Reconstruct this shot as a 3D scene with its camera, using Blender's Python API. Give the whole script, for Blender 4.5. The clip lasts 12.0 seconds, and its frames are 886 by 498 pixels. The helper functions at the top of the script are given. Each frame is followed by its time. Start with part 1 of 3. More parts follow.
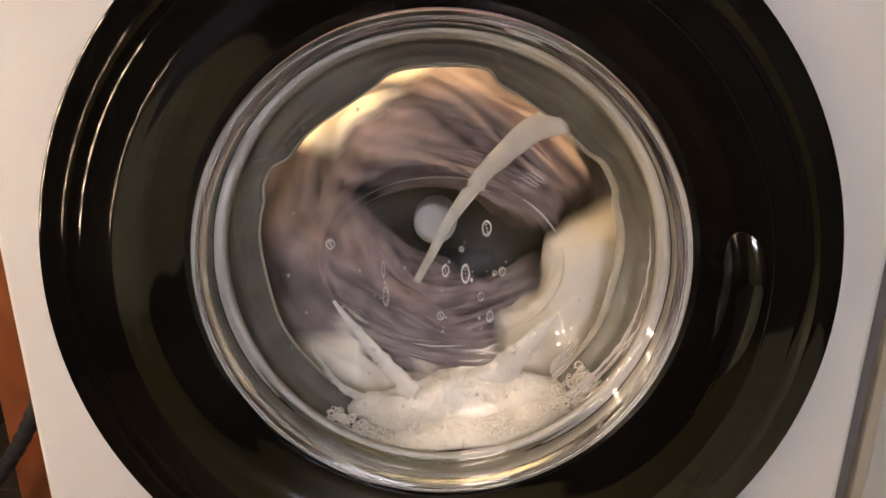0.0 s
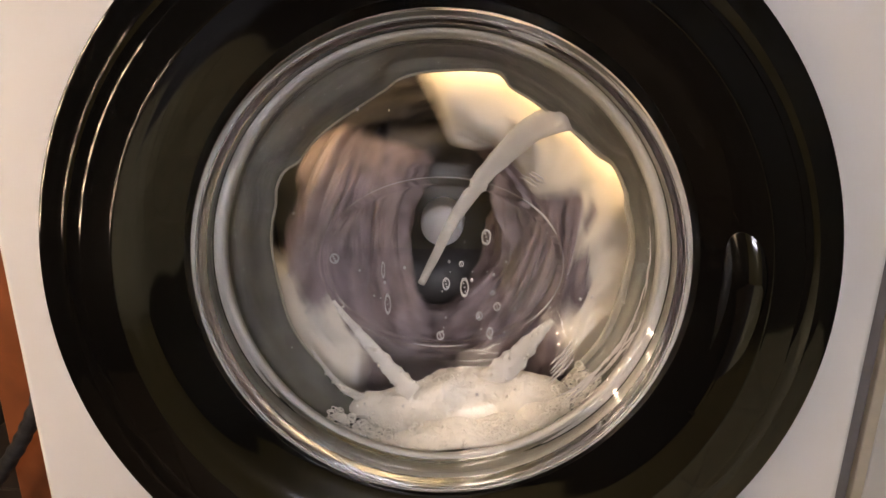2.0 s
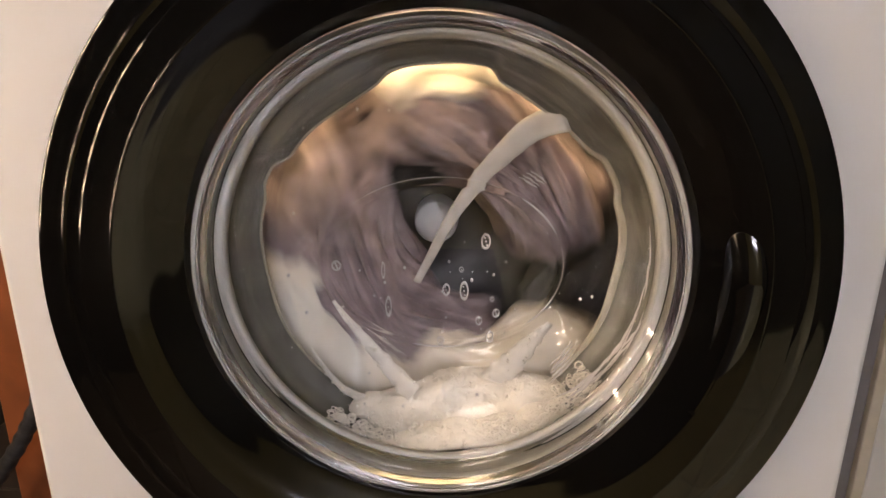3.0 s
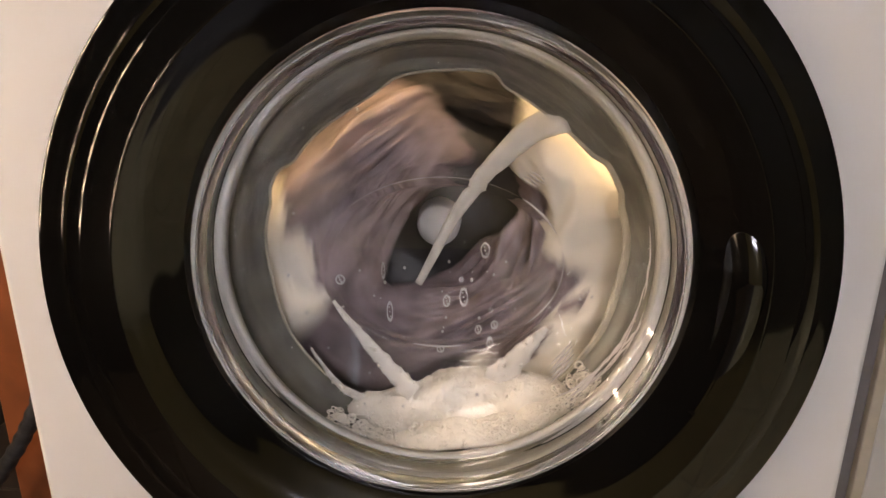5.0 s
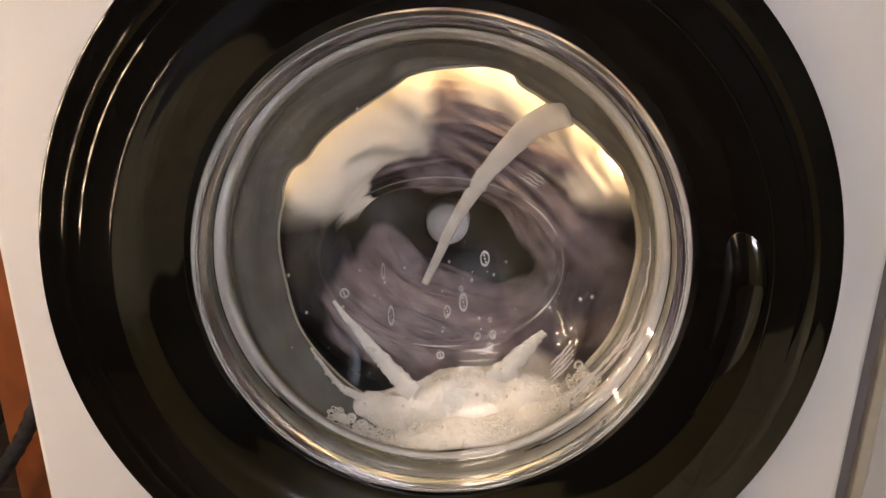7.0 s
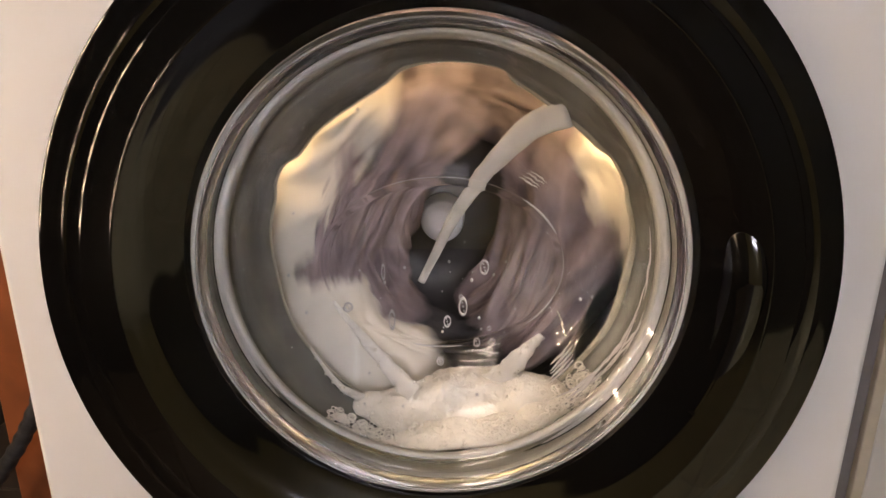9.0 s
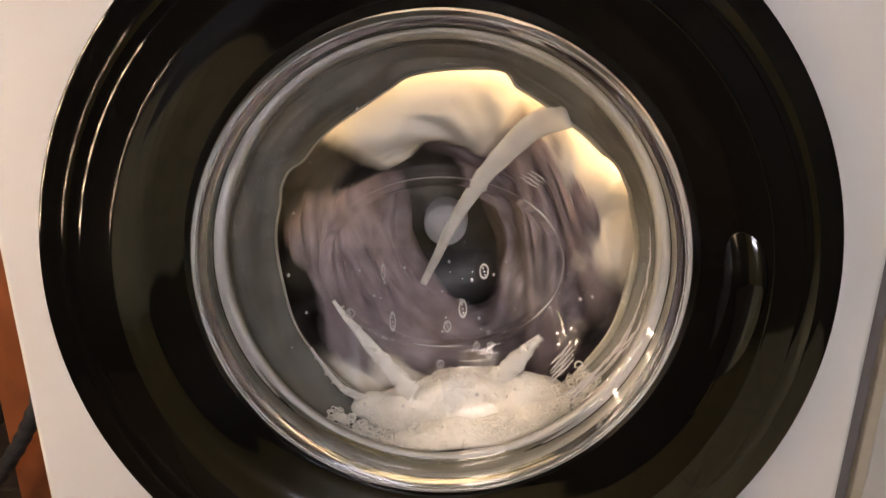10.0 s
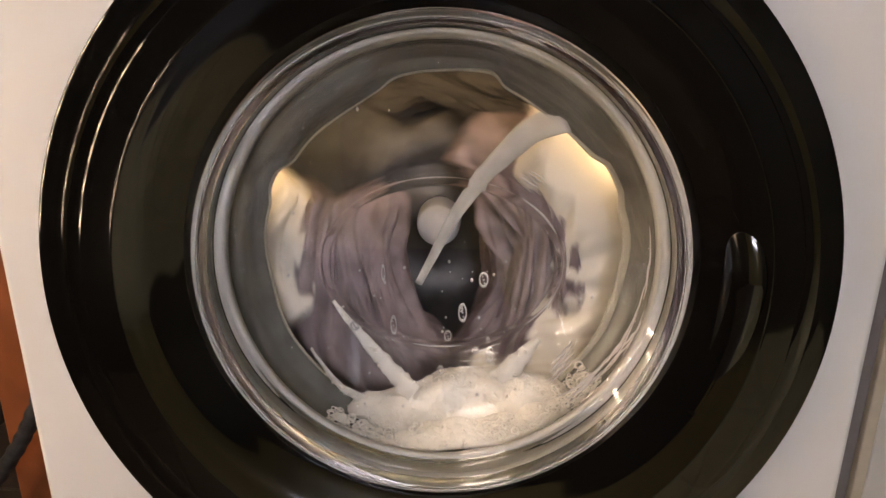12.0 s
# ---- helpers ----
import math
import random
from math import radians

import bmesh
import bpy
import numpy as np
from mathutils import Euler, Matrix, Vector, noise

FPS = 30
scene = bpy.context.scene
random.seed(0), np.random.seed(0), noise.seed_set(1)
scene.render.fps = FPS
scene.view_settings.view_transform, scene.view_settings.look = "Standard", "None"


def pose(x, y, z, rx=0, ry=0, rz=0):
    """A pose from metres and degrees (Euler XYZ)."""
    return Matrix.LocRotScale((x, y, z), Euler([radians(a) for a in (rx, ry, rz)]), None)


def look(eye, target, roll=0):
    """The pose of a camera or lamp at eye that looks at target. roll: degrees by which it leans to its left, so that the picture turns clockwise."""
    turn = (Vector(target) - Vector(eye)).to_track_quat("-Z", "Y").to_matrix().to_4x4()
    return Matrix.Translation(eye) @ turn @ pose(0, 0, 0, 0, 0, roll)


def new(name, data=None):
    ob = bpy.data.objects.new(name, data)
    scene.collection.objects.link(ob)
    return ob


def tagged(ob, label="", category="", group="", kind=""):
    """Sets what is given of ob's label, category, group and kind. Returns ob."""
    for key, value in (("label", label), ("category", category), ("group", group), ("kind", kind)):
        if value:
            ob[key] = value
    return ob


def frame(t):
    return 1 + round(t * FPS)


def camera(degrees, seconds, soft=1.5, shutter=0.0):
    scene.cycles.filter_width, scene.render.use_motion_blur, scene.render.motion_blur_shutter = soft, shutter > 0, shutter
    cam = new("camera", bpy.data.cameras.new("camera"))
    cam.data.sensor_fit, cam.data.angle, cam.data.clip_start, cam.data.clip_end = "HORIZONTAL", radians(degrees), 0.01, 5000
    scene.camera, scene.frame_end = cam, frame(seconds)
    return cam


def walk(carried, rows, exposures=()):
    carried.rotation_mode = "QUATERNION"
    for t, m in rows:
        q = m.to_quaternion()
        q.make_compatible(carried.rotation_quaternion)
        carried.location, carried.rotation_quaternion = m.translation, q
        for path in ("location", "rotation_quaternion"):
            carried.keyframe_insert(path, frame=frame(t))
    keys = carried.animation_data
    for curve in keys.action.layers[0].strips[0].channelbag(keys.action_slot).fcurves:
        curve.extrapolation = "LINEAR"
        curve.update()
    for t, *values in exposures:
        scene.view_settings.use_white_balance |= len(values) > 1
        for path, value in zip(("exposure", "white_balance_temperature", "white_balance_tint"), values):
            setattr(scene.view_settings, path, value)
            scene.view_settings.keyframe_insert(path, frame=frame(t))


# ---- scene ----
# The camera stands still before the door of a front-loading washing machine.
ZC = 0.56                       # height of the door's centre over the floor
CX = 0.003
cam = camera(80.0, 12.0, soft=1.5, shutter=0.36)
EYE = Vector((0.01505, -0.31606, ZC + 0.11025))
AIM = EYE + Vector((math.sin(-0.0279) * math.cos(0.24534), math.cos(-0.0279) * math.cos(0.24534), -math.sin(0.24534)))
walk(cam, [(0.0, look(EYE, AIM, 0.2)), (12.0, look(EYE, AIM, 0.2))], exposures=[(0.0, 0.13), (12.0, 0.13)])

# ---- world ----
world = bpy.data.worlds.new("world")
scene.world = world
world.use_nodes = True
wn = world.node_tree
sky = wn.nodes.new("ShaderNodeTexSky")
sky.sky_type, sky.sun_disc, sky.sun_elevation, sky.sun_rotation = "NISHITA", False, radians(20), radians(200)
wn.links.new(sky.outputs[0], wn.nodes["Background"].inputs[0])
wn.nodes["Background"].inputs[1].default_value = 0.03

BULB_GLOW = 126.0
DRUM_FILL_GLOW = 15.0
CEILING_GLOW = 15.0
BACK_GLOW = 50.0
WINDOW_WATTS = 1.0


# ---- materials ----
def material(name, colour, rough=0.5, metal=0.0, vary=0.08, scale=30.0, bump=0.0, bump_scale=300.0, transmission=0.0,
             ior=1.45, coat=0.0, sub=0.0, cells=0.0):
    m = bpy.data.materials.new(name)
    m.use_nodes = True
    n, l = m.node_tree.nodes, m.node_tree.links
    b = n["Principled BSDF"]
    b.inputs["Roughness"].default_value = rough
    b.inputs["Metallic"].default_value = metal
    b.inputs["Transmission Weight"].default_value = transmission
    b.inputs["IOR"].default_value = ior
    b.inputs["Coat Weight"].default_value = coat
    b.inputs["Coat Roughness"].default_value = 0.08
    if sub:
        b.inputs["Subsurface Weight"].default_value = sub
        b.inputs["Subsurface Radius"].default_value = (0.01, 0.01, 0.01)
        b.inputs["Subsurface Scale"].default_value = 0.5
    co = n.new("ShaderNodeTexCoord")
    big = n.new("ShaderNodeTexNoise")
    big.inputs["Scale"].default_value, big.inputs["Detail"].default_value = scale, 6
    l.new(co.outputs["Object"], big.inputs["Vector"])
    ramp = n.new("ShaderNodeMapRange")
    ramp.inputs["From Min"].default_value, ramp.inputs["From Max"].default_value = 0.3, 0.7
    ramp.inputs["To Min"].default_value, ramp.inputs["To Max"].default_value = 1 - vary, 1 + vary
    l.new(big.outputs["Fac"], ramp.inputs["Value"])
    mul = n.new("ShaderNodeVectorMath")
    mul.operation = "SCALE"
    mul.inputs[0].default_value = colour
    l.new(ramp.outputs[0], mul.inputs["Scale"])
    l.new(mul.outputs[0], b.inputs["Base Color"])
    rr = n.new("ShaderNodeMapRange")
    rr.inputs["To Min"].default_value, rr.inputs["To Max"].default_value = max(0, rough - 0.05), min(1, rough + 0.05)
    if transmission == 0:
        l.new(big.outputs["Fac"], rr.inputs["Value"])
        l.new(rr.outputs[0], b.inputs["Roughness"])
    if bump:
        fine = n.new("ShaderNodeTexNoise")
        fine.inputs["Scale"].default_value, fine.inputs["Detail"].default_value = bump_scale, 4
        l.new(co.outputs["Object"], fine.inputs["Vector"])
        bp = n.new("ShaderNodeBump")
        bp.inputs["Strength"].default_value, bp.inputs["Distance"].default_value = bump, 0.002
        l.new(fine.outputs["Fac"], bp.inputs["Height"])
        l.new(bp.outputs[0], b.inputs["Normal"])
        if cells:
            vor = n.new("ShaderNodeTexVoronoi")
            vor.inputs["Scale"].default_value = cells
            l.new(co.outputs["Object"], vor.inputs["Vector"])
            cell = n.new("ShaderNodeBump")
            cell.inputs["Strength"].default_value, cell.inputs["Distance"].default_value = 0.4, 0.0012
            cell.invert = True
            l.new(vor.outputs["Distance"], cell.inputs["Height"])
            l.new(bp.outputs[0], cell.inputs["Normal"])
            l.new(cell.outputs[0], b.inputs["Normal"])
    return m


def glow(name, colour, strength):
    m = bpy.data.materials.new(name)
    m.use_nodes = True
    n, l = m.node_tree.nodes, m.node_tree.links
    e = n.new("ShaderNodeEmission")
    e.inputs[0].default_value, e.inputs[1].default_value = (*colour, 1), strength
    l.new(e.outputs[0], n["Material Output"].inputs[0])
    return m


PAINT = material("white_enamel", (0.78, 0.77, 0.76), 0.35, vary=0.02, scale=6, bump=0.03, bump_scale=900)
BLACK = material("black_gloss_plastic", (0.0022, 0.002, 0.0016), 0.07, vary=0.25, scale=25, bump=0.012, bump_scale=60, ior=1.6)
BLACK_EDGE = material("black_satin_plastic", (0.012, 0.012, 0.012), 0.3, vary=0.2, scale=20)
GLASS = material("clear_glass", (0.97, 0.985, 0.975), 0.0, transmission=1.0, ior=1.45, vary=0.0)
SEAL = material("grey_rim_seal", (0.38, 0.37, 0.345), 0.35, vary=0.12, scale=18, bump=0.05, bump_scale=200)
LIP = material("lit_lip_edge", (0.40, 0.37, 0.30), 0.3, vary=0.15, scale=40, bump=0.08, bump_scale=150)
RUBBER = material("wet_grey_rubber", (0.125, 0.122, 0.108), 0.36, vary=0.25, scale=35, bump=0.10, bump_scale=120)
# Back plate's steel darkened: shade deep in the drum is put into the colour.
BACK_STEEL = material("shaded_back_steel", (0.13, 0.125, 0.125), 0.45, metal=1.0, vary=0.25, scale=40, bump=0.15, bump_scale=250)
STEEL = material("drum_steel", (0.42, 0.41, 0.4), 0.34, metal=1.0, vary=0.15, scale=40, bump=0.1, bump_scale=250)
HUB = material("white_hub_plastic", (0.92, 0.90, 0.89), 0.3, vary=0.03)
LIFTER = material("grey_lifter_plastic", (0.3, 0.3, 0.3), 0.4, vary=0.1)
WHITE_CLOTH = material("wet_white_cotton", (0.80, 0.74, 0.645), 0.75, vary=0.10, scale=14, bump=0.35, bump_scale=700)
MAUVE_CLOTH = material("wet_mauve_jersey", (0.285, 0.222, 0.226), 0.42, vary=0.42, scale=48, bump=0.5, bump_scale=500)
DARK_CLOTH = material("wet_dark_grey_jersey", (0.10, 0.092, 0.092), 0.6, vary=0.3, scale=30, bump=0.5, bump_scale=500)
FOAM = material("soap_foam", (0.82, 0.77, 0.69), 0.6, vary=0.08, scale=60, bump=0.25, bump_scale=250, sub=0.5, cells=420)
WATER = material("soapy_water_stream", (0.84, 0.80, 0.73), 0.2, vary=0.15, scale=50, bump=0.5, bump_scale=110, transmission=0.3, ior=1.33)
SUDS = material("suds_film", (0.90, 0.86, 0.80), 0.3, vary=0.1, scale=70, bump=0.3, bump_scale=260, transmission=0.4, ior=1.2)
# Film of the soap bubbles; also the pale colour of the painted glints.
BUBBLE_GLINT = material("bubble_film_and_glint", (0.56, 0.54, 0.53), 0.15, vary=0.1)
NOZZLE = material("nozzle_plastic", (0.22, 0.25, 0.2), 0.25, vary=0.15)
# Brightness mirrored in the door is put into these three walls' paint.
BEIGE_WALL = material("pale_reflection_wall", (0.60, 0.53, 0.29), 0.8, vary=0.08, scale=4, bump=0.1, bump_scale=150)
OLIVE_WALL = material("dark_olive_reflection_wall", (0.055, 0.050, 0.038), 0.8, vary=0.08, scale=4, bump=0.1, bump_scale=150)
DARK_WALL = material("dark_reflection_wall", (0.035, 0.030, 0.027), 0.8, vary=0.1, scale=4, bump=0.1, bump_scale=150)
WALL = material("wall_paint", (0.26, 0.235, 0.21), 0.8, vary=0.06, scale=5, bump=0.1, bump_scale=150)
CEIL = material("ceiling_paint", (0.4, 0.38, 0.35), 0.85, vary=0.04, scale=4, bump=0.1)
# Two floor tones put a dark and a lit reflection into the door.
DARK_FLOOR = material("dark_reflection_tile", (0.045, 0.034, 0.027), 0.5, vary=0.2, scale=12, bump=0.1)
FLOOR = material("pale_reflection_tile", (0.60, 0.53, 0.31), 0.5, vary=0.15, scale=12, bump=0.1)
GROUT = material("grout", (0.18, 0.16, 0.14), 0.9, vary=0.2)
WOOD = material("red_brown_wood", (0.24, 0.075, 0.028), 0.4, vary=0.35, scale=9, bump=0.2, bump_scale=60)
HOSE = material("dark_rubber_hose", (0.03, 0.03, 0.032), 0.45, vary=0.4, scale=80, bump=0.3)
CAB_WHITE = material("cabinet_white_paint", (0.74, 0.71, 0.69), 0.4, vary=0.03)
CAB_EDGE = material("cabinet_beige_edging", (0.66, 0.58, 0.47), 0.5, vary=0.08)
GAP_SHADE = material("gap_shade_grey", (0.2, 0.185, 0.19), 0.6, vary=0.08)
FRAME_WHITE = material("window_frame_paint", (0.75, 0.75, 0.74), 0.4, vary=0.03)
LAMP_BODY = material("lamp_white_metal", (0.7, 0.68, 0.64), 0.4, vary=0.03)
BULB = glow("warm_bulb", (1.0, 0.72, 0.48), BULB_GLOW)
DRUM_FILL = glow("drum_fill_emission", (1.0, 0.67, 0.35), DRUM_FILL_GLOW)
BACK_TUBE = glow("pale_tube", (0.91, 0.88, 1.0), BACK_GLOW)
CEILING_TUBE = glow("ceiling_tube", (1.0, 0.80, 0.66), CEILING_GLOW)


# ---- mesh helpers ----
def part(name, bm, mat, parent=None, label="", smooth=True):
    me = bpy.data.meshes.new(name)
    bmesh.ops.recalc_face_normals(bm, faces=bm.faces[:])
    for f in bm.faces:
        f.smooth = smooth
    bm.to_mesh(me)
    bm.free()
    me.materials.append(mat)
    ob = new(name, me)
    if parent:
        ob.parent = parent
    if label:
        ob["label"] = label
    return ob


def empty(name, label, category, group="", kind=""):
    return tagged(new(name), label, category, group, kind)


def box(bm, x0, x1, y0, y1, z0, z1, bevel=0.0):
    made = bmesh.ops.create_cube(bm, size=1.0, matrix=Matrix.Translation(((x0 + x1) / 2, (y0 + y1) / 2, (z0 + z1) / 2))
                                 @ Matrix.Diagonal((x1 - x0, y1 - y0, z1 - z0, 1)))
    if bevel:
        edges = list({e for v in made["verts"] for e in v.link_edges})
        bmesh.ops.bevel(bm, geom=edges, offset=bevel, segments=3, profile=0.5, affect="EDGES")
    return bm


def boxed(x0, x1, y0, y1, z0, z1, bevel=0.0):
    return box(bmesh.new(), x0, x1, y0, y1, z0, z1, bevel)


def lathe(profile, n=128, closed=False, cx=CX, cz=ZC, wave=None, a0=0.0, a1=360.0):
    """Turn (radius, y[, dz, z scale]) points round the y axis through (cx, cz); wave(angle, index) adds to the radius."""
    bm = bmesh.new()
    full = a1 - a0 >= 359.9
    rings = []
    for k in range(n if full else n + 1):
        a = radians(a0 + (a1 - a0) * k / n)
        row = []
        for i, p in enumerate(profile):
            r = p[0] + (wave(a, i) if wave else 0.0)
            dz = p[2] if len(p) > 2 else 0.0
            zs = p[3] if len(p) > 3 else 1.0
            row.append(bm.verts.new((cx + r * math.cos(a), p[1], cz + dz + zs * r * math.sin(a))))
        rings.append(row)
    m = len(profile)
    for k in range(len(rings) if full else len(rings) - 1):
        a, b = rings[k], rings[(k + 1) % len(rings)]
        for i in range(m if closed else m - 1):
            j = (i + 1) % m
            bm.faces.new((a[i], a[j], b[j], b[i]))
    bmesh.ops.remove_doubles(bm, verts=bm.verts[:], dist=1e-6)
    return bm


def smooth_profile(points, steps=4):
    """A Catmull-Rom line through the points."""
    pts = [Vector((*p, 0.0, 1.0)[:4] if len(p) == 2 else (*p, 1.0)[:4]) for p in points]
    out = []
    for i in range(len(pts) - 1):
        p0, p1, p2, p3 = pts[max(i - 1, 0)], pts[i], pts[i + 1], pts[min(i + 2, len(pts) - 1)]
        for s in range(steps):
            t = s / steps
            out.append(0.5 * (2 * p1 + (p2 - p0) * t + (2 * p0 - 5 * p1 + 4 * p2 - p3) * t * t + (3 * p1 - p0 - 3 * p2 + p3) * t ** 3))
    out.append(pts[-1])
    return [tuple(v) for v in out]


def tube(points, radii, sides=12, flat=1.0, lump=0.0, seed=0.0):
    """A closed tube along the points, with a radius for each; flat squeezes it along y."""
    bm = bmesh.new()
    pts = [Vector(p[:3]) for p in points]
    rows = []
    for i, p in enumerate(pts):
        d = (pts[min(i + 1, len(pts) - 1)] - pts[max(i - 1, 0)]).normalized()
        u = d.cross(Vector((0, 1, 0)))
        u = u.normalized() if u.length > 1e-4 else Vector((1, 0, 0))
        w = u.cross(d)
        row = []
        for k in range(sides):
            a = 2 * math.pi * k / sides
            q = p + radii[i] * (math.cos(a) * u + math.sin(a) * flat * w)
            if lump:
                q += (q - p) * lump * noise.noise(q * 180 + Vector((seed, 0, 0)))
            row.append(bm.verts.new(q))
        rows.append(row)
    for i in range(len(rows) - 1):
        for k in range(sides):
            j = (k + 1) % sides
            bm.faces.new((rows[i][k], rows[i][j], rows[i + 1][j], rows[i + 1][k]))
    bm.faces.new(rows[0][::-1])
    bm.faces.new(rows[-1])
    return bm


# ---- room ----
X0, X1, Y0, Y1, H = -1.0, 1.3, -2.2, 0.80, 2.45
tagged(part("floor", boxed(X0 - 0.1, X1 + 0.1, Y0 - 0.1, Y1 + 0.1, -0.1, -0.004), GROUT, smooth=False), "tiled floor, dark brown and olive-beige halves toned for the door's reflections", "floor", kind="structure")
tagged(part("ceiling", boxed(X0 - 0.1, X1 + 0.1, Y0 - 0.1, Y1 + 0.1, H, H + 0.1), CEIL, smooth=False), "plain off-white painted ceiling", "ceiling", kind="structure")
tagged(part("wall_north", boxed(X0 - 0.1, X1 + 0.1, Y1, Y1 + 0.1, 0, H), WALL, smooth=False), "grey-beige painted wall behind the washing machine", "wall", kind="structure")
tagged(part("wall_south", boxed(X0 - 0.1, X1 + 0.1, Y0 - 0.1, Y0, 0, H), BEIGE_WALL, smooth=False), "plain wall, olive-beige tone added for the door's lit reflection", "wall", kind="structure")
tagged(part("wall_west", boxed(X0 - 0.1, X0, Y0, Y1, 0, H), DARK_WALL, smooth=False), "plain wall, darkened brown for the door's black reflection", "wall", kind="structure")
# Unseen window, added as a cool light source; none is known here.
WY0, WY1, WZ0, WZ1 = -1.80, -1.20, 1.90, 2.30
we = bmesh.new()
box(we, X1, X1 + 0.1, Y0, WY0, 0, H)
box(we, X1, X1 + 0.1, WY1, Y1, 0, H)
box(we, X1, X1 + 0.1, WY0, WY1, 0, WZ0)
box(we, X1, X1 + 0.1, WY0, WY1, WZ1, H)
tagged(part("wall_east", we, OLIVE_WALL, smooth=False), "olive wall darkened for the door's reflection, with an added window", "wall", kind="structure")
win = tagged(new("window_1"), "white-framed unseen window added for faint cool light", "window", kind="structure")
for y0, y1, z0, z1 in ((WY0, WY0 + 0.05, WZ0, WZ1), (WY1 - 0.05, WY1, WZ0, WZ1), (WY0 + 0.05, WY1 - 0.05, WZ0, WZ0 + 0.05),
                       (WY0 + 0.05, WY1 - 0.05, WZ1 - 0.05, WZ1), ((WY0 + WY1) / 2 - 0.025, (WY0 + WY1) / 2 + 0.025, WZ0 + 0.05, WZ1 - 0.05)):
    part("window_frame", boxed(X1 + 0.02, X1 + 0.08, y0, y1, z0, z1, 0.004), FRAME_WHITE, win)
day = bpy.data.lights.new("window_cool_fill", "AREA")
day.shape, day.size, day.size_y, day.energy, day.color = "RECTANGLE", WY1 - WY0, WZ1 - WZ0, WINDOW_WATTS, (0.78, 0.86, 1.0)
daylamp = new("window_cool_fill", day)
daylamp.matrix_world = look((X1 + 0.1, (WY0 + WY1) / 2, (WZ0 + WZ1) / 2), (0, (WY0 + WY1) / 2, (WZ0 + WZ1) / 2 - 1.0))

# a warm lamp with two columns of bulbs on the wall beside the machine
lamp = empty("bulb_lamp", "wall lamp with two columns of warm round bulbs", "lamp")
LY, LZ = -0.36, 0.80
part("housing", boxed(X0, X0 + 0.05, LY - 0.15, LY + 0.15, LZ - 0.32, LZ + 0.32, 0.008), LAMP_BODY, lamp)
for yk in (LY - 0.08, LY + 0.08):
    for k in range(7):
        zk = LZ - 0.255 + 0.085 * k
        part("socket", lathe([(0.0001, 0.0), (0.018, 0.0), (0.016, 0.03), (0.0001, 0.03)], 16, cx=0, cz=0), LAMP_BODY, lamp).matrix_basis = pose(X0 + 0.049, yk, zk, 0, 0, -90)
        bm = bmesh.new()
        bmesh.ops.create_uvsphere(bm, u_segments=20, v_segments=12, radius=0.017, matrix=Matrix.Translation((X0 + 0.091, yk, zk)))
        part("bulb", bm, BULB, lamp, "glowing warm round bulb")

# No ceiling light is known here; it is added to brighten the foam.
ceiling_lamp = empty("foam_fill_light", "unseen flat ceiling light with short tubes, added to brighten the foam", "ceiling light")
CLX, CLY = -0.60, -0.95
part("housing", boxed(CLX - 0.34, CLX + 0.34, CLY - 0.32, CLY + 0.32, H - 0.05, H - 0.002, 0.008), LAMP_BODY, ceiling_lamp)
for k in range(4):
    yk = CLY - 0.21 + 0.14 * k
    part("tube", tube([(CLX - 0.29, yk, H - 0.085), (CLX, yk, H - 0.085), (CLX + 0.29, yk, H - 0.085)], [0.02] * 3, 16), CEILING_TUBE, ceiling_lamp, "glowing tube")
    for sx in (-1, 1):
        part("socket", boxed(CLX + sx * 0.30 - 0.015, CLX + sx * 0.30 + 0.015, yk - 0.02, yk + 0.02, H - 0.105, H - 0.05, 0.004), LAMP_BODY, ceiling_lamp)

# Unseen light added behind the camera to brighten the drum's inside.
back_lamp = empty("back_fill_light", "unseen wall light with four short pale tubes, added to brighten the drum", "wall light")
BX, BZ = 0.35, 1.25
part("housing", boxed(BX - 0.30, BX + 0.30, Y0, Y0 + 0.04, BZ - 0.24, BZ + 0.24, 0.006), LAMP_BODY, back_lamp)
for k in range(4):
    zk = BZ - 0.165 + 0.11 * k
    part("tube", tube([(BX - 0.26, Y0 + 0.07, zk), (BX, Y0 + 0.07, zk), (BX + 0.26, Y0 + 0.07, zk)], [0.018] * 3, 16), BACK_TUBE, back_lamp, "glowing pale tube")
    for sx in (-1, 1):
        part("socket", boxed(BX + sx * 0.27 - 0.012, BX + sx * 0.27 + 0.012, Y0 + 0.04, Y0 + 0.09, zk - 0.02, zk + 0.02, 0.003), LAMP_BODY, back_lamp)

# ---- washing machine ----
washer = empty("washing_machine", "white front-loading washing machine with a round black door", "washing machine")
W, D, HM = 0.2775, 0.62, 0.92


def cabinet_shell():
    bm = boxed(-W, W, 0.004, D, 0.02, HM, 0.012)
    bm.faces.ensure_lookup_table()
    front = [f for f in bm.faces if f.normal.y < -0.99]
    bmesh.ops.delete(bm, geom=front, context="FACES")
    return bm


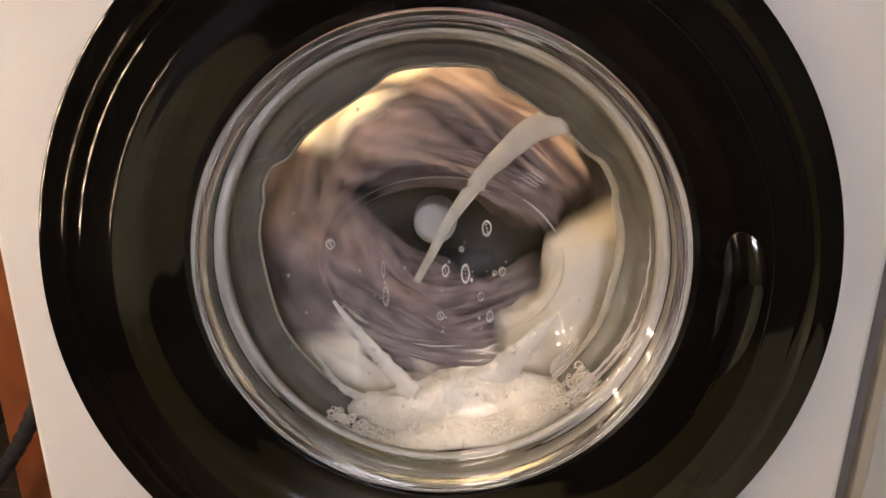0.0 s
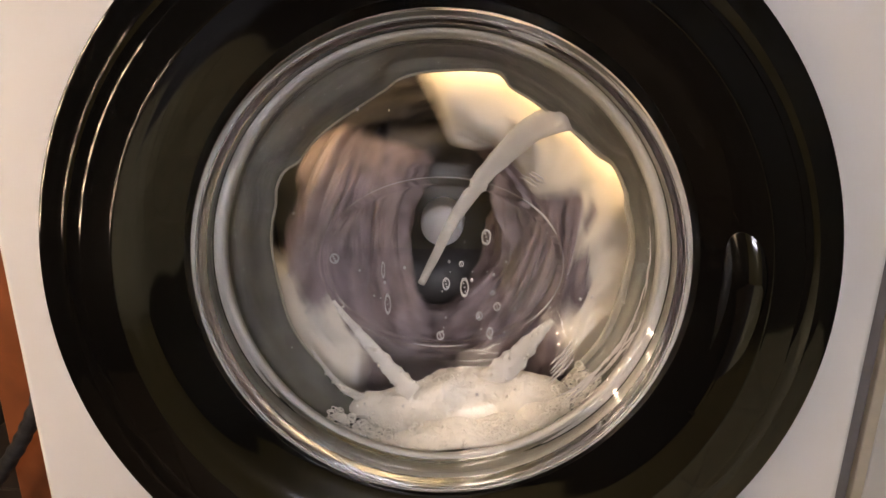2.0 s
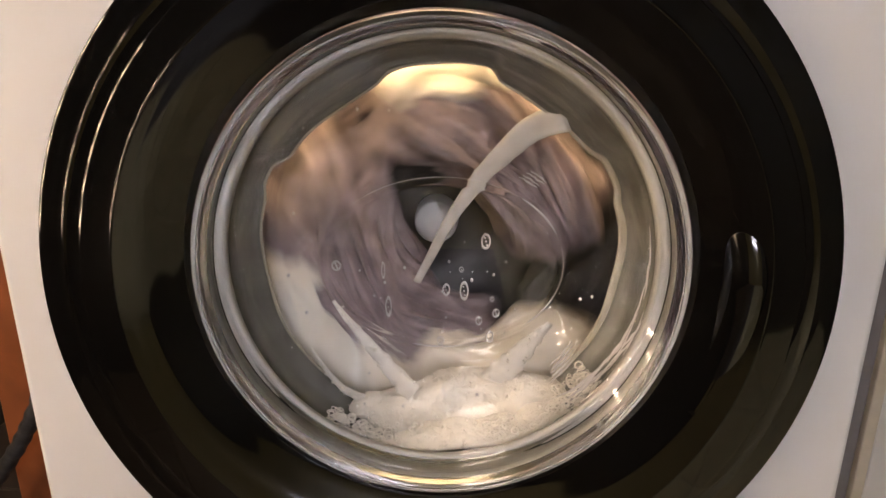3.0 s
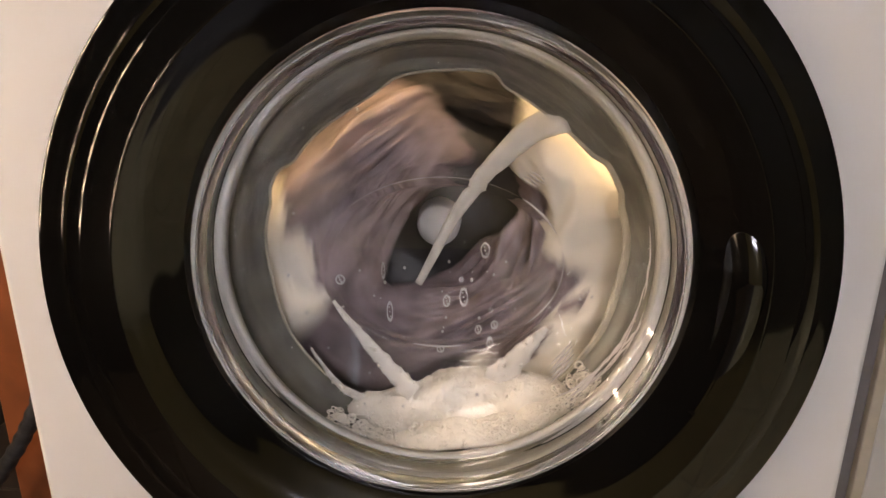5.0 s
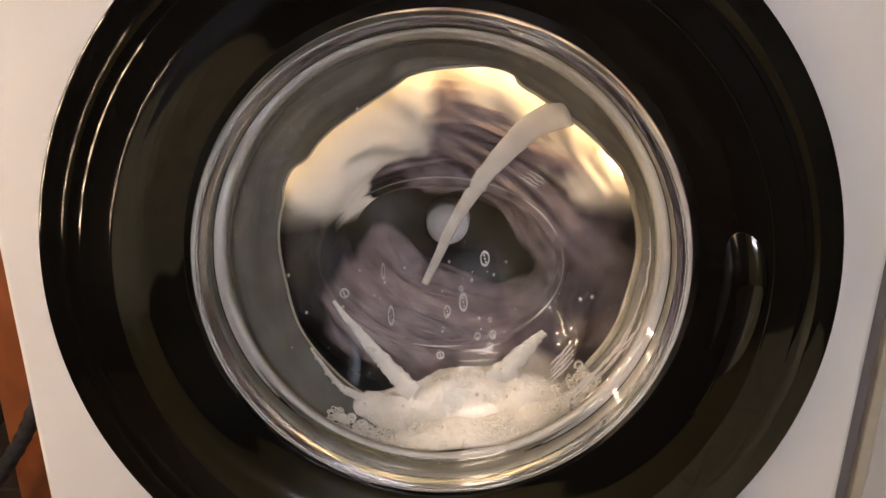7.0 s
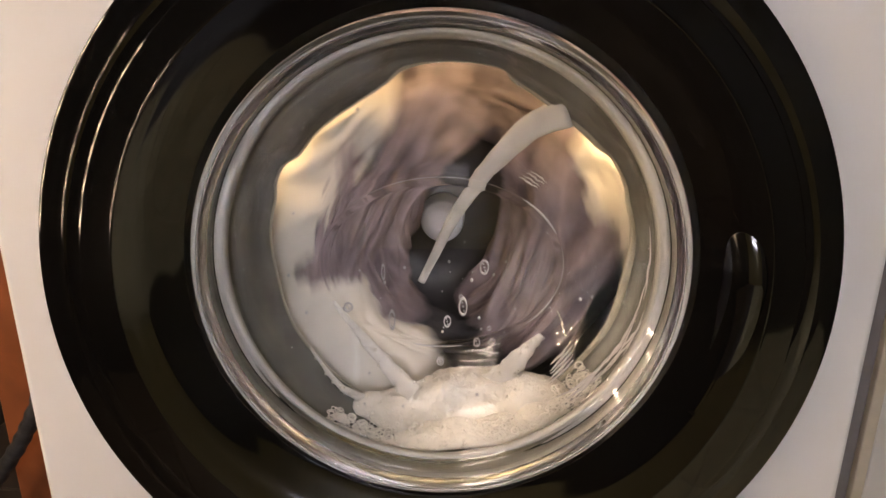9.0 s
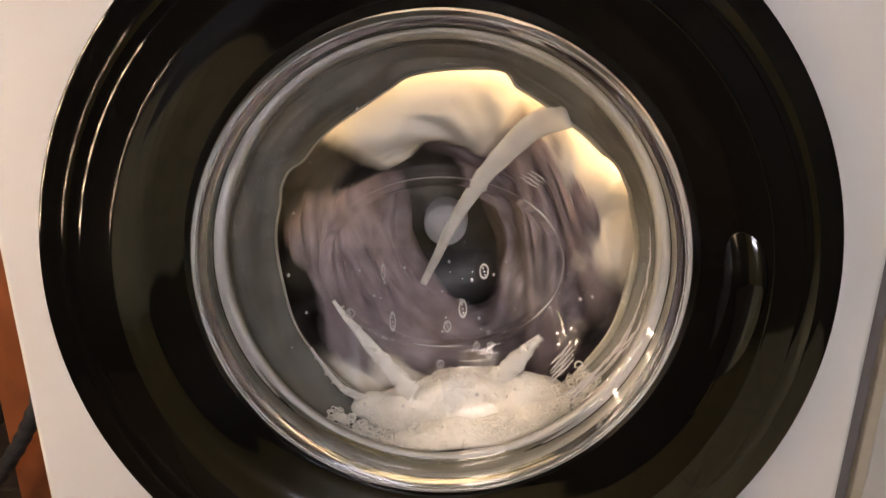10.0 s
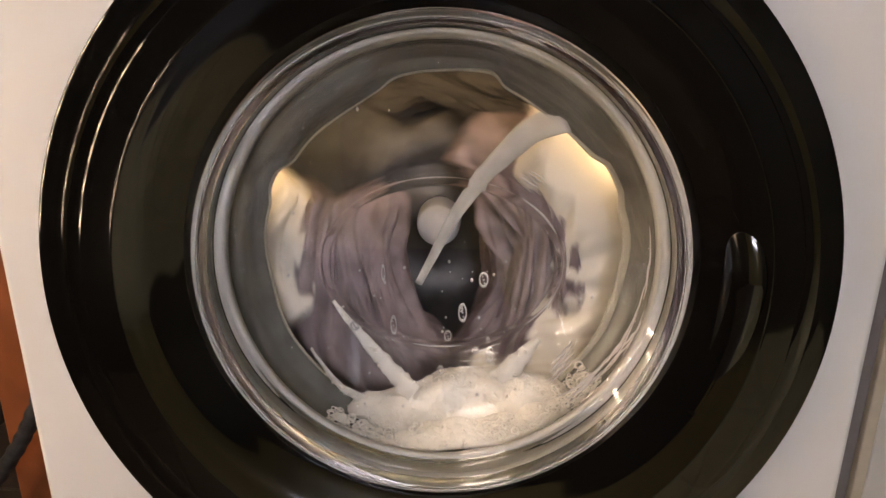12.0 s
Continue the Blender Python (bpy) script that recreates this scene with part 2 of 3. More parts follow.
def front_panel():
    """The flat front with a round opening, from the circle out to the rounded rim."""
    bm = bmesh.new()
    n = 160
    inner, outer, back = [], [], []
    x1, z0, z1, r = W - 0.0055, 0.042, HM - 0.022, 0.03
    for k in range(n):
        a = 2 * math.pi * k / n
        c, s = math.cos(a), math.sin(a)
        inner.append(bm.verts.new((CX + 0.232 * c, 0.0, ZC + 0.232 * s)))
        t = min(x1 / abs(c) if abs(c) > 1e-6 else 9, ((z1 - ZC) if s > 0 else (ZC - z0)) / abs(s) if abs(s) > 1e-6 else 9)
        outer.append(bm.verts.new((t * c, 0.0, ZC + t * s)))
        back.append(bm.verts.new((CX + 0.232 * c, 0.02, ZC + 0.232 * s)))
    for x, z, lst in ((x1, z1, 0), (-x1, z1, 1), (-x1, z0, 2), (x1, z0, 3)):
        v = min(outer, key=lambda o: (o.co.x - x) ** 2 + (o.co.z - z) ** 2)
        v.co.x, v.co.z = x, z
    for k in range(n):
        j = (k + 1) % n
        bm.faces.new((inner[k], outer[k], outer[j], inner[j]))
        bm.faces.new((inner[k], inner[j], back[j], back[k]))
    rim = []
    for dx, dy in ((0.002, 0.0006), (0.004, 0.002), (0.0052, 0.0042), (0.0056, 0.022)):
        row = []
        for v in outer:
            sx = (1 if v.co.x > 0 else -1) if abs(abs(v.co.x) - x1) < 1e-6 else 0
            sz = 1 if abs(v.co.z - z1) < 1e-6 else (-1 if abs(v.co.z - z0) < 1e-6 else 0)
            row.append(bm.verts.new((v.co.x + sx * dx, dy, v.co.z + sz * dx)))
        rim.append(row)
    prev = outer
    for row in rim:
        for k in range(n):
            j = (k + 1) % n
            bm.faces.new((prev[k], row[k], row[j], prev[j]))
        prev = row
    return bm


part("cabinet_shell", cabinet_shell(), PAINT, washer)
part("front_panel", front_panel(), PAINT, washer, "white enamelled front panel", smooth=False)
for sx in (-1, 1):
    for y in (0.08, 0.54):
        part("foot", lathe([(0.0001, y - 0.02), (0.02, y - 0.02), (0.02, y + 0.02), (0.0001, y + 0.02)], 20, cx=sx * 0.24, cz=0.02), BLACK_EDGE, washer)

door_turned = lathe(smooth_profile([(0.2495, 0.010), (0.2505, 0.004), (0.2500, -0.002), (0.2480, -0.0066), (0.2460, -0.0078), (0.2330, -0.0082)], 3)
            + [(0.2324, -0.0084), (0.2320, -0.0090), (0.2315, -0.0092), (0.2307, -0.0089)]
            + [(0.2222, -0.0084, 0.001), (0.2217, -0.0086, 0.001), (0.2212, -0.0093, 0.001), (0.2207, -0.0096, 0.001), (0.2198, -0.0097, 0.001)]
            + [(0.2020, -0.0101, 0.004), (0.2014, -0.0103, 0.004), (0.2007, -0.0112, 0.004), (0.2001, -0.0116, 0.004), (0.1992, -0.0112, 0.004)]
            + smooth_profile([(0.1960, -0.0090, 0.004), (0.186, -0.004, 0.006), (0.175, 0.005, 0.008), (0.1650, 0.0135, 0.009), (0.1636, 0.020, 0.009)], 4)
            + [(0.1636, 0.034, 0.009), (0.2400, 0.034, 0.0)], 192, closed=True)
for v in door_turned.verts:
    # the outer rings sit a little off the glass's centre
    r = math.hypot(v.co.x - CX, v.co.z - ZC)
    k = min(max((r - 0.205) / 0.045, 0.0), 1.0)
    v.co.x += -0.0027 * k - 0.0027 * k * (v.co.x - CX) / r
    v.co.z += -0.0027 * k * (v.co.z - ZC) / r
door = part("door", door_turned, BLACK, washer, "glossy black round door frame with stepped rings")

grip = lathe(smooth_profile([(0.1990, -0.0085, 0.004), (0.1972, -0.0122, 0.004), (0.1930, -0.0136, 0.005), (0.1860, -0.0118, 0.006), (0.1800, -0.0060, 0.007), (0.1770, 0.0005, 0.008)], 4)
             + [(0.1770, 0.010, 0.008), (0.1990, 0.004, 0.004)], 40, closed=True, a0=-27, a1=17)
for v in grip.verts:
    low = (2 - math.degrees(math.atan2(v.co.z - ZC - 0.006, v.co.x - CX))) / 20
    high = (math.degrees(math.atan2(v.co.z - ZC - 0.006, v.co.x - CX)) - 2) / 15
    v.co.y += 0.0012 + 0.0065 * min(max(low, 0.0), 1.0) + 0.0125 * min(max(high, 0.0), 1.0) ** 1.5
bmesh.ops.holes_fill(grip, edges=[e for e in grip.edges if e.is_boundary])
part("door_grip", grip, BLACK, door, "black moulded grip set into the door frame")
rim = smooth_profile([(0.1628, 0.026, 0.009), (0.1628, 0.0150, 0.009), (0.1625, 0.0124, 0.009), (0.1613, 0.0102, 0.009), (0.1598, 0.0085, 0.009), (0.1582, 0.0073, 0.009), (0.1566, 0.0066, 0.0093), (0.1552, 0.0070, 0.0096), (0.1540, 0.0088, 0.010)], 4)
rim += smooth_profile([(0.1530, 0.0108, 0.010), (0.1500, 0.0150, 0.011), (0.1455, 0.0205, 0.0115), (0.1410, 0.0265, 0.012), (0.1370, 0.0322, 0.012), (0.1320, 0.0388, 0.012),
                       (0.122, 0.0515, 0.010, 0.98), (0.110, 0.0655, 0.006, 0.88), (0.1005, 0.0775, 0.001, 0.78), (0.0975, 0.0803, -0.001, 0.75), (0.0955, 0.0811, -0.002, 0.73), (0.0935, 0.0810, -0.002, 0.72), (0.0910, 0.0814, -0.003, 0.71),
                       (0.0885, 0.0819, -0.003, 0.71), (0.082, 0.0820, -0.003, 0.71), (0.05, 0.082, -0.003, 0.72), (0.0, 0.082, -0.003, 0.72)], 4)
bowl_back = smooth_profile([(0.0, 0.0865, -0.003, 0.72), (0.05, 0.0865, -0.003, 0.72), (0.090, 0.0864, -0.003, 0.72), (0.0985, 0.0855, -0.002, 0.74), (0.1040, 0.0815, 0.0, 0.77), (0.1145, 0.0695, 0.005, 0.88),
                            (0.128, 0.0535, 0.010, 0.98), (0.1400, 0.0370, 0.012), (0.146, 0.030, 0.012), (0.156, 0.030, 0.010), (0.1628, 0.030, 0.009)], 4)
glass = part("door_glass", lathe(rim + bowl_back, 420, closed=True), GLASS, door, "thick clear glass bowl with a rounded rim")
glass.visible_shadow = False
part("rim_seal", lathe([(0.1628, 0.0335, 0.009), (0.1616, 0.0325, 0.009), (0.1575, 0.0325, 0.009), (0.1562, 0.0335, 0.010), (0.1556, 0.0360, 0.010), (0.1556, 0.041, 0.010), (0.1625, 0.041, 0.009)], 256, closed=True), SEAL, door, "pale grey sealing ring behind the glass rim")

# Hidden lining added so the glass rim refracts a pale tone, not black.
part("rim_lining", lathe([(0.16355, 0.0225, 0.009), (0.16335, 0.0225, 0.009), (0.16335, 0.0330, 0.009), (0.16355, 0.0330, 0.009)], 256, closed=True), SEAL, door, "thin grey lining added to make the glass rim look pale")

# ---- rubber gasket, drum ----
def lip_wave(a, i):
    d = math.degrees(a) % 360
    w = 0.0012 * math.sin(5 * a + 0.6) + 0.0008 * math.sin(11 * a)
    if 7 <= i <= 27:
        up, down, notch = (0.006, 0.007, 0.005) if i <= 16 else (0.002, 0.0045, 0.004)
        w += up * (1 / (1 + math.exp(-(d - 74) * 1.6)) - 1 / (1 + math.exp(-(d - 108) * 1.6)))
        for lo, hi in ((36, 73), (109, 150)):
            w -= down * (1 / (1 + math.exp(-(d - lo) * 0.35)) - 1 / (1 + math.exp(-(d - hi) * 1.2)))
        w += notch * (1 / (1 + math.exp(-(d - 20) * 1.2)) - 1 / (1 + math.exp(-(d - 34) * 1.2)))
        w += notch * (1 / (1 + math.exp(-(d - 148) * 1.2)) - 1 / (1 + math.exp(-(d - 160) * 1.2)))
    return w


def bead_wave(a, i):
    """The bead follows the lip and widens on one side, to paint the lit strip there."""
    d = (math.degrees(a) + 185) % 360 - 180
    return lip_wave(a, 20) + (-0.0005 + 0.0042 * math.exp(-(d / 42) ** 2)) * math.cos(2 * math.pi * i / 8)


gasket = part("gasket", lathe(smooth_profile([(0.166, 0.042), (0.170, 0.052), (0.171, 0.062), (0.166, 0.068), (0.159, 0.076), (0.155, 0.088), (0.1485, 0.0945), (0.1470, 0.0985),
                                              (0.149, 0.102), (0.160, 0.105), (0.195, 0.107), (0.243, 0.110)], 3)
     + [(0.243, 0.125), (0.28, 0.125), (0.28, 0.045)], 180, closed=True, wave=lip_wave), RUBBER, washer, "wet grey rubber door gasket with folded lips")
# Pale bead paints the lip's wet highlight and its lit right edge.
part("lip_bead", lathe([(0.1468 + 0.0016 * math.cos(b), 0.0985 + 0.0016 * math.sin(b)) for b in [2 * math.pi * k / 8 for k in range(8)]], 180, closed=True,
     wave=bead_wave), LIP, gasket, "pale bead standing for the lit wet edge of the lip")
part("spray_nozzle", tube([(0.118, 0.082, ZC + 0.122), (0.110, 0.088, ZC + 0.121), (0.101, 0.093, ZC + 0.118)], [0.010, 0.012, 0.009], 14), NOZZLE, gasket, "greenish plastic water inlet nozzle")

for x, z in ((-0.0790, 0.1515), (0.1160, 0.1240)):
    part("drain_hole", tube([(x, 0.0745, ZC + z), (x * 1.03, 0.0800, ZC + z * 1.03), (x * 1.06, 0.0860, ZC + z * 1.06)], [0.0045, 0.0050, 0.0040], 12), HOSE, gasket, "dark hole in the gasket's fold")

# Added hidden glow behind the lip to brighten the laundry; no lamp known here.
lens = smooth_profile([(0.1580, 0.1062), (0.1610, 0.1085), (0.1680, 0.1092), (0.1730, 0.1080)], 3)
part("drum_fill_strip", lathe(lens + [(0.1730, 0.1065)], 40, closed=True, a0=25, a1=155), DRUM_FILL, washer, "warm glowing strip added behind the gasket's lip to brighten the laundry")

drum = new("drum")
drum.parent = washer
drum["label"] = "stainless steel drum turning"
part("drum_wall", lathe([(0.236, 0.112), (0.240, 0.12), (0.240, 0.33), (0.244, 0.33), (0.244, 0.112)], 96, closed=True, cx=0, cz=0), STEEL, drum)
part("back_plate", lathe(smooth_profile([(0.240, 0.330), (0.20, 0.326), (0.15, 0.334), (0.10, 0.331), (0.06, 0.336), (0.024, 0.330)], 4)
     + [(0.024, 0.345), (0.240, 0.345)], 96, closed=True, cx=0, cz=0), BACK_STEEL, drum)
part("hub_cap", lathe(smooth_profile([(0.027, 0.332), (0.025, 0.292), (0.020, 0.282), (0.011, 0.276), (0.0, 0.275)], 4), 48, cx=0, cz=0), HUB, drum, "white hub cap on the drum's back")
for k in range(3):
    bm = lathe([(0.239, 0.13), (0.205, 0.14), (0.200, 0.22), (0.205, 0.31), (0.239, 0.325)], 8, cx=0, cz=0, a0=-8, a1=8)
    bmesh.ops.rotate(bm, verts=bm.verts[:], matrix=Matrix.Rotation(radians(30 + 120 * k), 3, "Y"))
    part("lifter", bm, LIFTER, drum)


# ---- laundry: crumpled pieces lying round the drum, in the drum's own space ----
def crumpled(a0, a1, rin, rout, y0, y1, seed, folds=0.012, lumps=0.014, fr=55.0, fa=0.9, twist=0.0, nu=130, nv=150, lean=0.0, ends=0.16, drift=0.0, deep=0.0):
    """A bunched cloth along an arc: rounded cross-section, big lumps, ridged folds that run along the arc.
    drift moves it inwards along the arc, deep moves it to the back."""
    bm = bmesh.new()
    rows = []
    s = Vector((seed * 3.7, seed * 1.3, seed * 7.1))
    for i in range(nu + 1):
        u = i / nu
        a = radians(a0 + (a1 - a0) * u)
        e = min(1.0, math.sin(math.pi * min(max(min(u, 1 - u) / ends, 0), 1) / 2) ** 0.7)
        rm, ym = (rin + rout) / 2 - drift * u, (y0 + y1) / 2 + deep * u
        rm += 0.012 * noise.noise(Vector((u * 3.1, seed, 0)))
        ym += 0.012 * noise.noise(Vector((u * 4.0, seed, 9)))
        hr, hy = max(0.002, (rout - rin) / 2 * e), max(0.002, (y1 - y0) / 2 * (0.25 + 0.75 * e))
        row = []
        for j in range(nv):
            b = 2 * math.pi * j / nv
            cb, sb = math.cos(b), math.sin(b)
            r = rm + hr * math.copysign(abs(cb) ** 0.75, cb)
            y = ym + hy * math.copysign(abs(sb) ** 0.75, sb) + lean * (rm - r)
            aa = a + twist * (rout - r)
            p = Vector((r * math.cos(aa), y, r * math.sin(aa)))
            q = Vector((u * fa * (a1 - a0) / 60, (b + 0.9 * math.sin(u * 3 + seed)) * fr / 25, seed))
            warp = 0.7 * noise.noise(p * 12 + s)
            crease = min(1.0, abs(noise.noise(q + Vector((0, warp, 0)))) * 2.6) ** 0.7
            crease2 = min(1.0, abs(noise.noise(q * 2.1 + Vector((5, warp, 2)))) * 2.6) ** 0.7
            crease3 = min(1.0, abs(noise.noise(q * 4.3 + Vector((2, warp, 7)))) * 2.6) ** 0.8
            d = lumps * noise.noise(p * 11 + s) + folds * (crease - 0.7) + 0.55 * folds * (crease2 - 0.7) + 0.22 * folds * (crease3 - 0.7)
            n = Vector((cb * math.cos(aa), sb, cb * math.sin(aa)))
            p += n * d * (0.3 + 0.7 * e)
            rr = math.hypot(p.x, p.z)
            if rr > 0.236:
                p.x, p.z = p.x * 0.236 / rr, p.z * 0.236 / rr
            p.y = min(max(p.y, 0.122), 0.322)
            row.append(bm.verts.new(p))
        rows.append(row)
    for i in range(nu):
        for j in range(nv):
            k = (j + 1) % nv
            bm.faces.new((rows[i][j], rows[i][k], rows[i + 1][k], rows[i + 1][j]))
    bm.faces.new(rows[0][::-1])
    bm.faces.new(rows[-1])
    return bm


def stretched(side, v0, v1, y0, y1, seed, bow=0.048, fold=0.021, length=0.150, start=-0.150, nu=110, nv=320):
    """A garment pulled straight across the drum: its inner edge is a shallow bow v0 from the middle on the given side,
    and its folds run along the edge, as chords of the drum."""
    bm = bmesh.new()
    c, s = math.cos(radians(side)), math.sin(radians(side))
    shift = Vector((seed * 2.9, seed * 5.3, seed * 1.7))
    rows = []
    for i in range(nu + 1):
        u = start + (length - start) * i / nu
        e = max(0.05, 1 - abs(2 * i / nu - 1) ** 6)
        inner = v0 - bow * min(1.0, (u / 0.105) ** 2) + 0.006 * noise.noise(Vector((u * 16, seed, 3)))
        outer = min(v1, math.sqrt(0.225 ** 2 - u * u))
        vm, hv = (inner + outer) / 2, (outer - inner) / 2 * (0.45 + 0.55 * e)
        ym = (y0 + y1) / 2 + 0.008 * noise.noise(Vector((u * 12, seed, 8)))
        hy = (y1 - y0) / 2 * (0.35 + 0.65 * e)
        row = []
        for j in range(nv):
            b = 2 * math.pi * j / nv
            cb, sb = math.cos(b), math.sin(b)
            v = vm + hv * math.copysign(abs(cb) ** 0.8, cb)
            y = ym + hy * math.copysign(abs(sb) ** 0.8, sb)
            p = Vector((u, y, v))
            wander = 0.9 * noise.noise(p * 10 + shift)
            q = Vector((u * 5.0, b * 2.4 + wander + 6.0 * u * math.sin(seed * 9), seed))
            d = 0.014 * noise.noise(p * 15 + shift)
            for f, k in ((1.0, 1.0), (2.3, 0.6), (5.1, 0.34), (10.3, 0.12)):
                d += fold * k * (min(1.0, abs(noise.noise(Vector((q.x * (0.7 + 0.3 * f), q.y * f, q.z + f)))) * 2.6) ** 0.75 - 0.7)
            y += sb * d
            v += cb * d
            x, z = v * c - u * s, v * s + u * c
            r = math.hypot(x, z)
            if r > 0.234:
                x, z = x * 0.234 / r, z * 0.234 / r
            row.append(bm.verts.new((x, min(max(y, 0.126), 0.318), z)))
        rows.append(row)
    for i in range(nu):
        for j in range(nv):
            k = (j + 1) % nv
            bm.faces.new((rows[i][j], rows[i][k], rows[i + 1][k], rows[i + 1][j]))
    bm.faces.new(rows[0][::-1])
    bm.faces.new(rows[-1])
    return bm


LAUNDRY = []


def laundry(name, bm, mat, label, category, group=""):
    ob = tagged(part(name, bm, mat), label, category, group)
    LAUNDRY.append(ob)
    return ob


WHITES, MAUVES = "white laundry in the drum", "mauve laundry in the drum"
laundry("towel", crumpled(210, 298, 0.102, 0.236, 0.124, 0.225, 1.0, folds=0.011, lumps=0.022, fr=26), WHITE_CLOTH, "wet cream-white towel bunched against the drum", "towel", WHITES)
laundry("pillowcase", crumpled(288, 366, 0.092, 0.236, 0.122, 0.215, 2.0, folds=0.008, lumps=0.026, fr=18), WHITE_CLOTH, "wet white cotton pillowcase bulging towards the door", "pillowcase", WHITES)
laundry("cloth", crumpled(92, 146, 0.128, 0.236, 0.126, 0.20, 3.0, folds=0.009, lumps=0.016, fr=22, nu=90), WHITE_CLOTH, "small wet cream cloth pressed to the drum", "cloth", WHITES)
shirt = laundry("shirt", stretched(66, 0.050, 0.160, 0.152, 0.285, 4.0, start=-0.080), MAUVE_CLOTH, "wet mauve-grey jersey shirt stretched in straight folds", "shirt", MAUVES)
part("sleeve", stretched(71, 0.062, 0.090, 0.142, 0.180, 4.4, bow=0.016, fold=0.013, start=-0.090, nv=130), MAUVE_CLOTH, shirt)
part("sleeve", stretched(60, 0.096, 0.132, 0.136, 0.175, 4.7, bow=0.0, fold=0.013, start=-0.075, nv=130), MAUVE_CLOTH, shirt)
top = laundry("top", stretched(246, 0.046, 0.160, 0.156, 0.285, 5.0), MAUVE_CLOTH, "wet mauve-grey top wrapped inside the white towel", "top", MAUVES)
part("sleeve", stretched(238, 0.064, 0.094, 0.144, 0.182, 5.3, bow=0.018, fold=0.013, nv=130), MAUVE_CLOTH, top)
part("sleeve", stretched(252, 0.094, 0.128, 0.138, 0.176, 5.6, bow=0.0, fold=0.013, nv=130), MAUVE_CLOTH, top)
laundry("leggings", crumpled(100, 215, 0.105, 0.236, 0.190, 0.320, 6.0, folds=0.014, lumps=0.018, fr=50, lean=0.2), MAUVE_CLOTH, "wet mauve-grey leggings deep in the drum", "leggings")
laundry("trousers", crumpled(-25, 60, 0.13, 0.236, 0.245, 0.322, 7.0, folds=0.014, lumps=0.018, fr=50), DARK_CLOTH, "wet dark trousers at the back of the drum", "trousers")

# ---- water stream ----
JET = [(0.0949, 0.097, 0.1150), (0.0693, 0.108, 0.1024), (0.0443, 0.119, 0.0776), (0.0265, 0.128, 0.0535), (0.0074, 0.138, 0.0226), (-0.0080, 0.147, -0.0106), (-0.0219, 0.155, -0.0400)]
fine_jet = smooth_profile(JET, 5)
rad = [0.0090 * (1 - k / (len(fine_jet) - 1)) ** 1.5 + 0.0036 for k in range(len(fine_jet))]
stream = tagged(part("water_stream", tube(fine_jet, rad, 18, flat=0.5, lump=0.06, seed=3.0), WATER), "soapy water stream arching from the inlet nozzle into the drum", "water stream")

# ---- foam at the bottom of the gasket ----
def foam_mass(a0, a1, r0, r1, y0, y1, seed, nu=120, nv=48, amp=0.007):
    bm = bmesh.new()
    rows = []
    for i in range(nu + 1):
        u = i / nu
        a = radians(a0 + (a1 - a0) * u)
        e = math.sin(math.pi * u) ** 0.45 if 0 < u < 1 else 0.02
        row = []
        for j in range(nv):
            b = 2 * math.pi * j / nv
            h = (r1 - r0) / 2
            r = r1 - h * e + h * e * math.cos(b)
            y = (y0 + y1) / 2 + (y1 - y0) / 2 * e * math.sin(b)
            p = Vector((CX + r * math.cos(a), y, ZC + r * math.sin(a)))
            d = amp * noise.noise(p * 34 + Vector((seed, 0, 0))) + 0.22 * amp * noise.noise(p * 80) + 0.08 * amp * noise.noise(p * 190) + 0.04 * amp * noise.noise(p * 450)
            n = Vector((math.cos(b) * math.cos(a), math.sin(b), math.cos(b) * math.sin(a)))
            row.append(bm.verts.new(p + n * d * e))
        rows.append(row)
    for i in range(nu):
        for j in range(nv):
            k = (j + 1) % nv
            bm.faces.new((rows[i][j], rows[i][k], rows[i + 1][k], rows[i + 1][j]))
    bm.faces.new(rows[0][::-1])
    bm.faces.new(rows[-1])
    return bm


def froth(batches, rng, crust=()):
    """Many small bubble walls as one mesh; a batch is count, angles, radii, depths and sizes. crust: foam meshes to be strewn with tiny bubbles."""
    ico = bmesh.new()
    bmesh.ops.create_icosphere(ico, subdivisions=2, radius=1.0)
    base = np.array([v.co for v in ico.verts])
    tris = np.array([[v.index for v in f.verts] for f in ico.faces])
    ico.free()
    lace, links = [], []
    for k in range(10):
        for j in range(5):
            a, b = 2 * math.pi * k / 10, 2 * math.pi * j / 5
            q = 1 + 0.26 * math.cos(b)
            lace.append((q * math.cos(a), 0.26 * math.sin(b), q * math.sin(a)))
            p, o = k * 5, (k + 1) % 10 * 5
            links += [(p + j, o + j, o + (j + 1) % 5), (p + j, o + (j + 1) % 5, p + (j + 1) % 5)]
    lace, links = np.array(lace), np.array(links)
    verts, faces, total = [], [], 0
    for count, a0, a1, r0, r1, y0, y1, s0, s1 in batches:
        for _ in range(count):
            a, r, y = radians(rng.uniform(a0, a1)), rng.uniform(r0, r1), rng.uniform(y0, y1)
            verts.append(lace * (s0 + (s1 - s0) * rng.random() ** 2.5) + np.array((CX + r * math.cos(a), y, ZC + r * math.sin(a))))
            faces.append(links + total)
            total += len(lace)
    for foam_mesh, count in crust:
        front = [v.co.copy() for v in foam_mesh.vertices if v.normal.y < 0.35]
        for k in range(count):
            shape, sides = (lace, links) if k % 2 else (base, tris)
            verts.append(shape * (0.0003 + 0.0013 * rng.random() ** 3) + np.array(rng.choice(front)))
            faces.append(sides + total)
            total += len(shape)
    me = bpy.data.meshes.new("bubble_froth")
    me.from_pydata(np.concatenate(verts).tolist(), [], np.concatenate(faces).tolist())
    me.polygons.foreach_set("use_smooth", [True] * len(me.polygons))
    me.materials.append(FOAM)
    return me


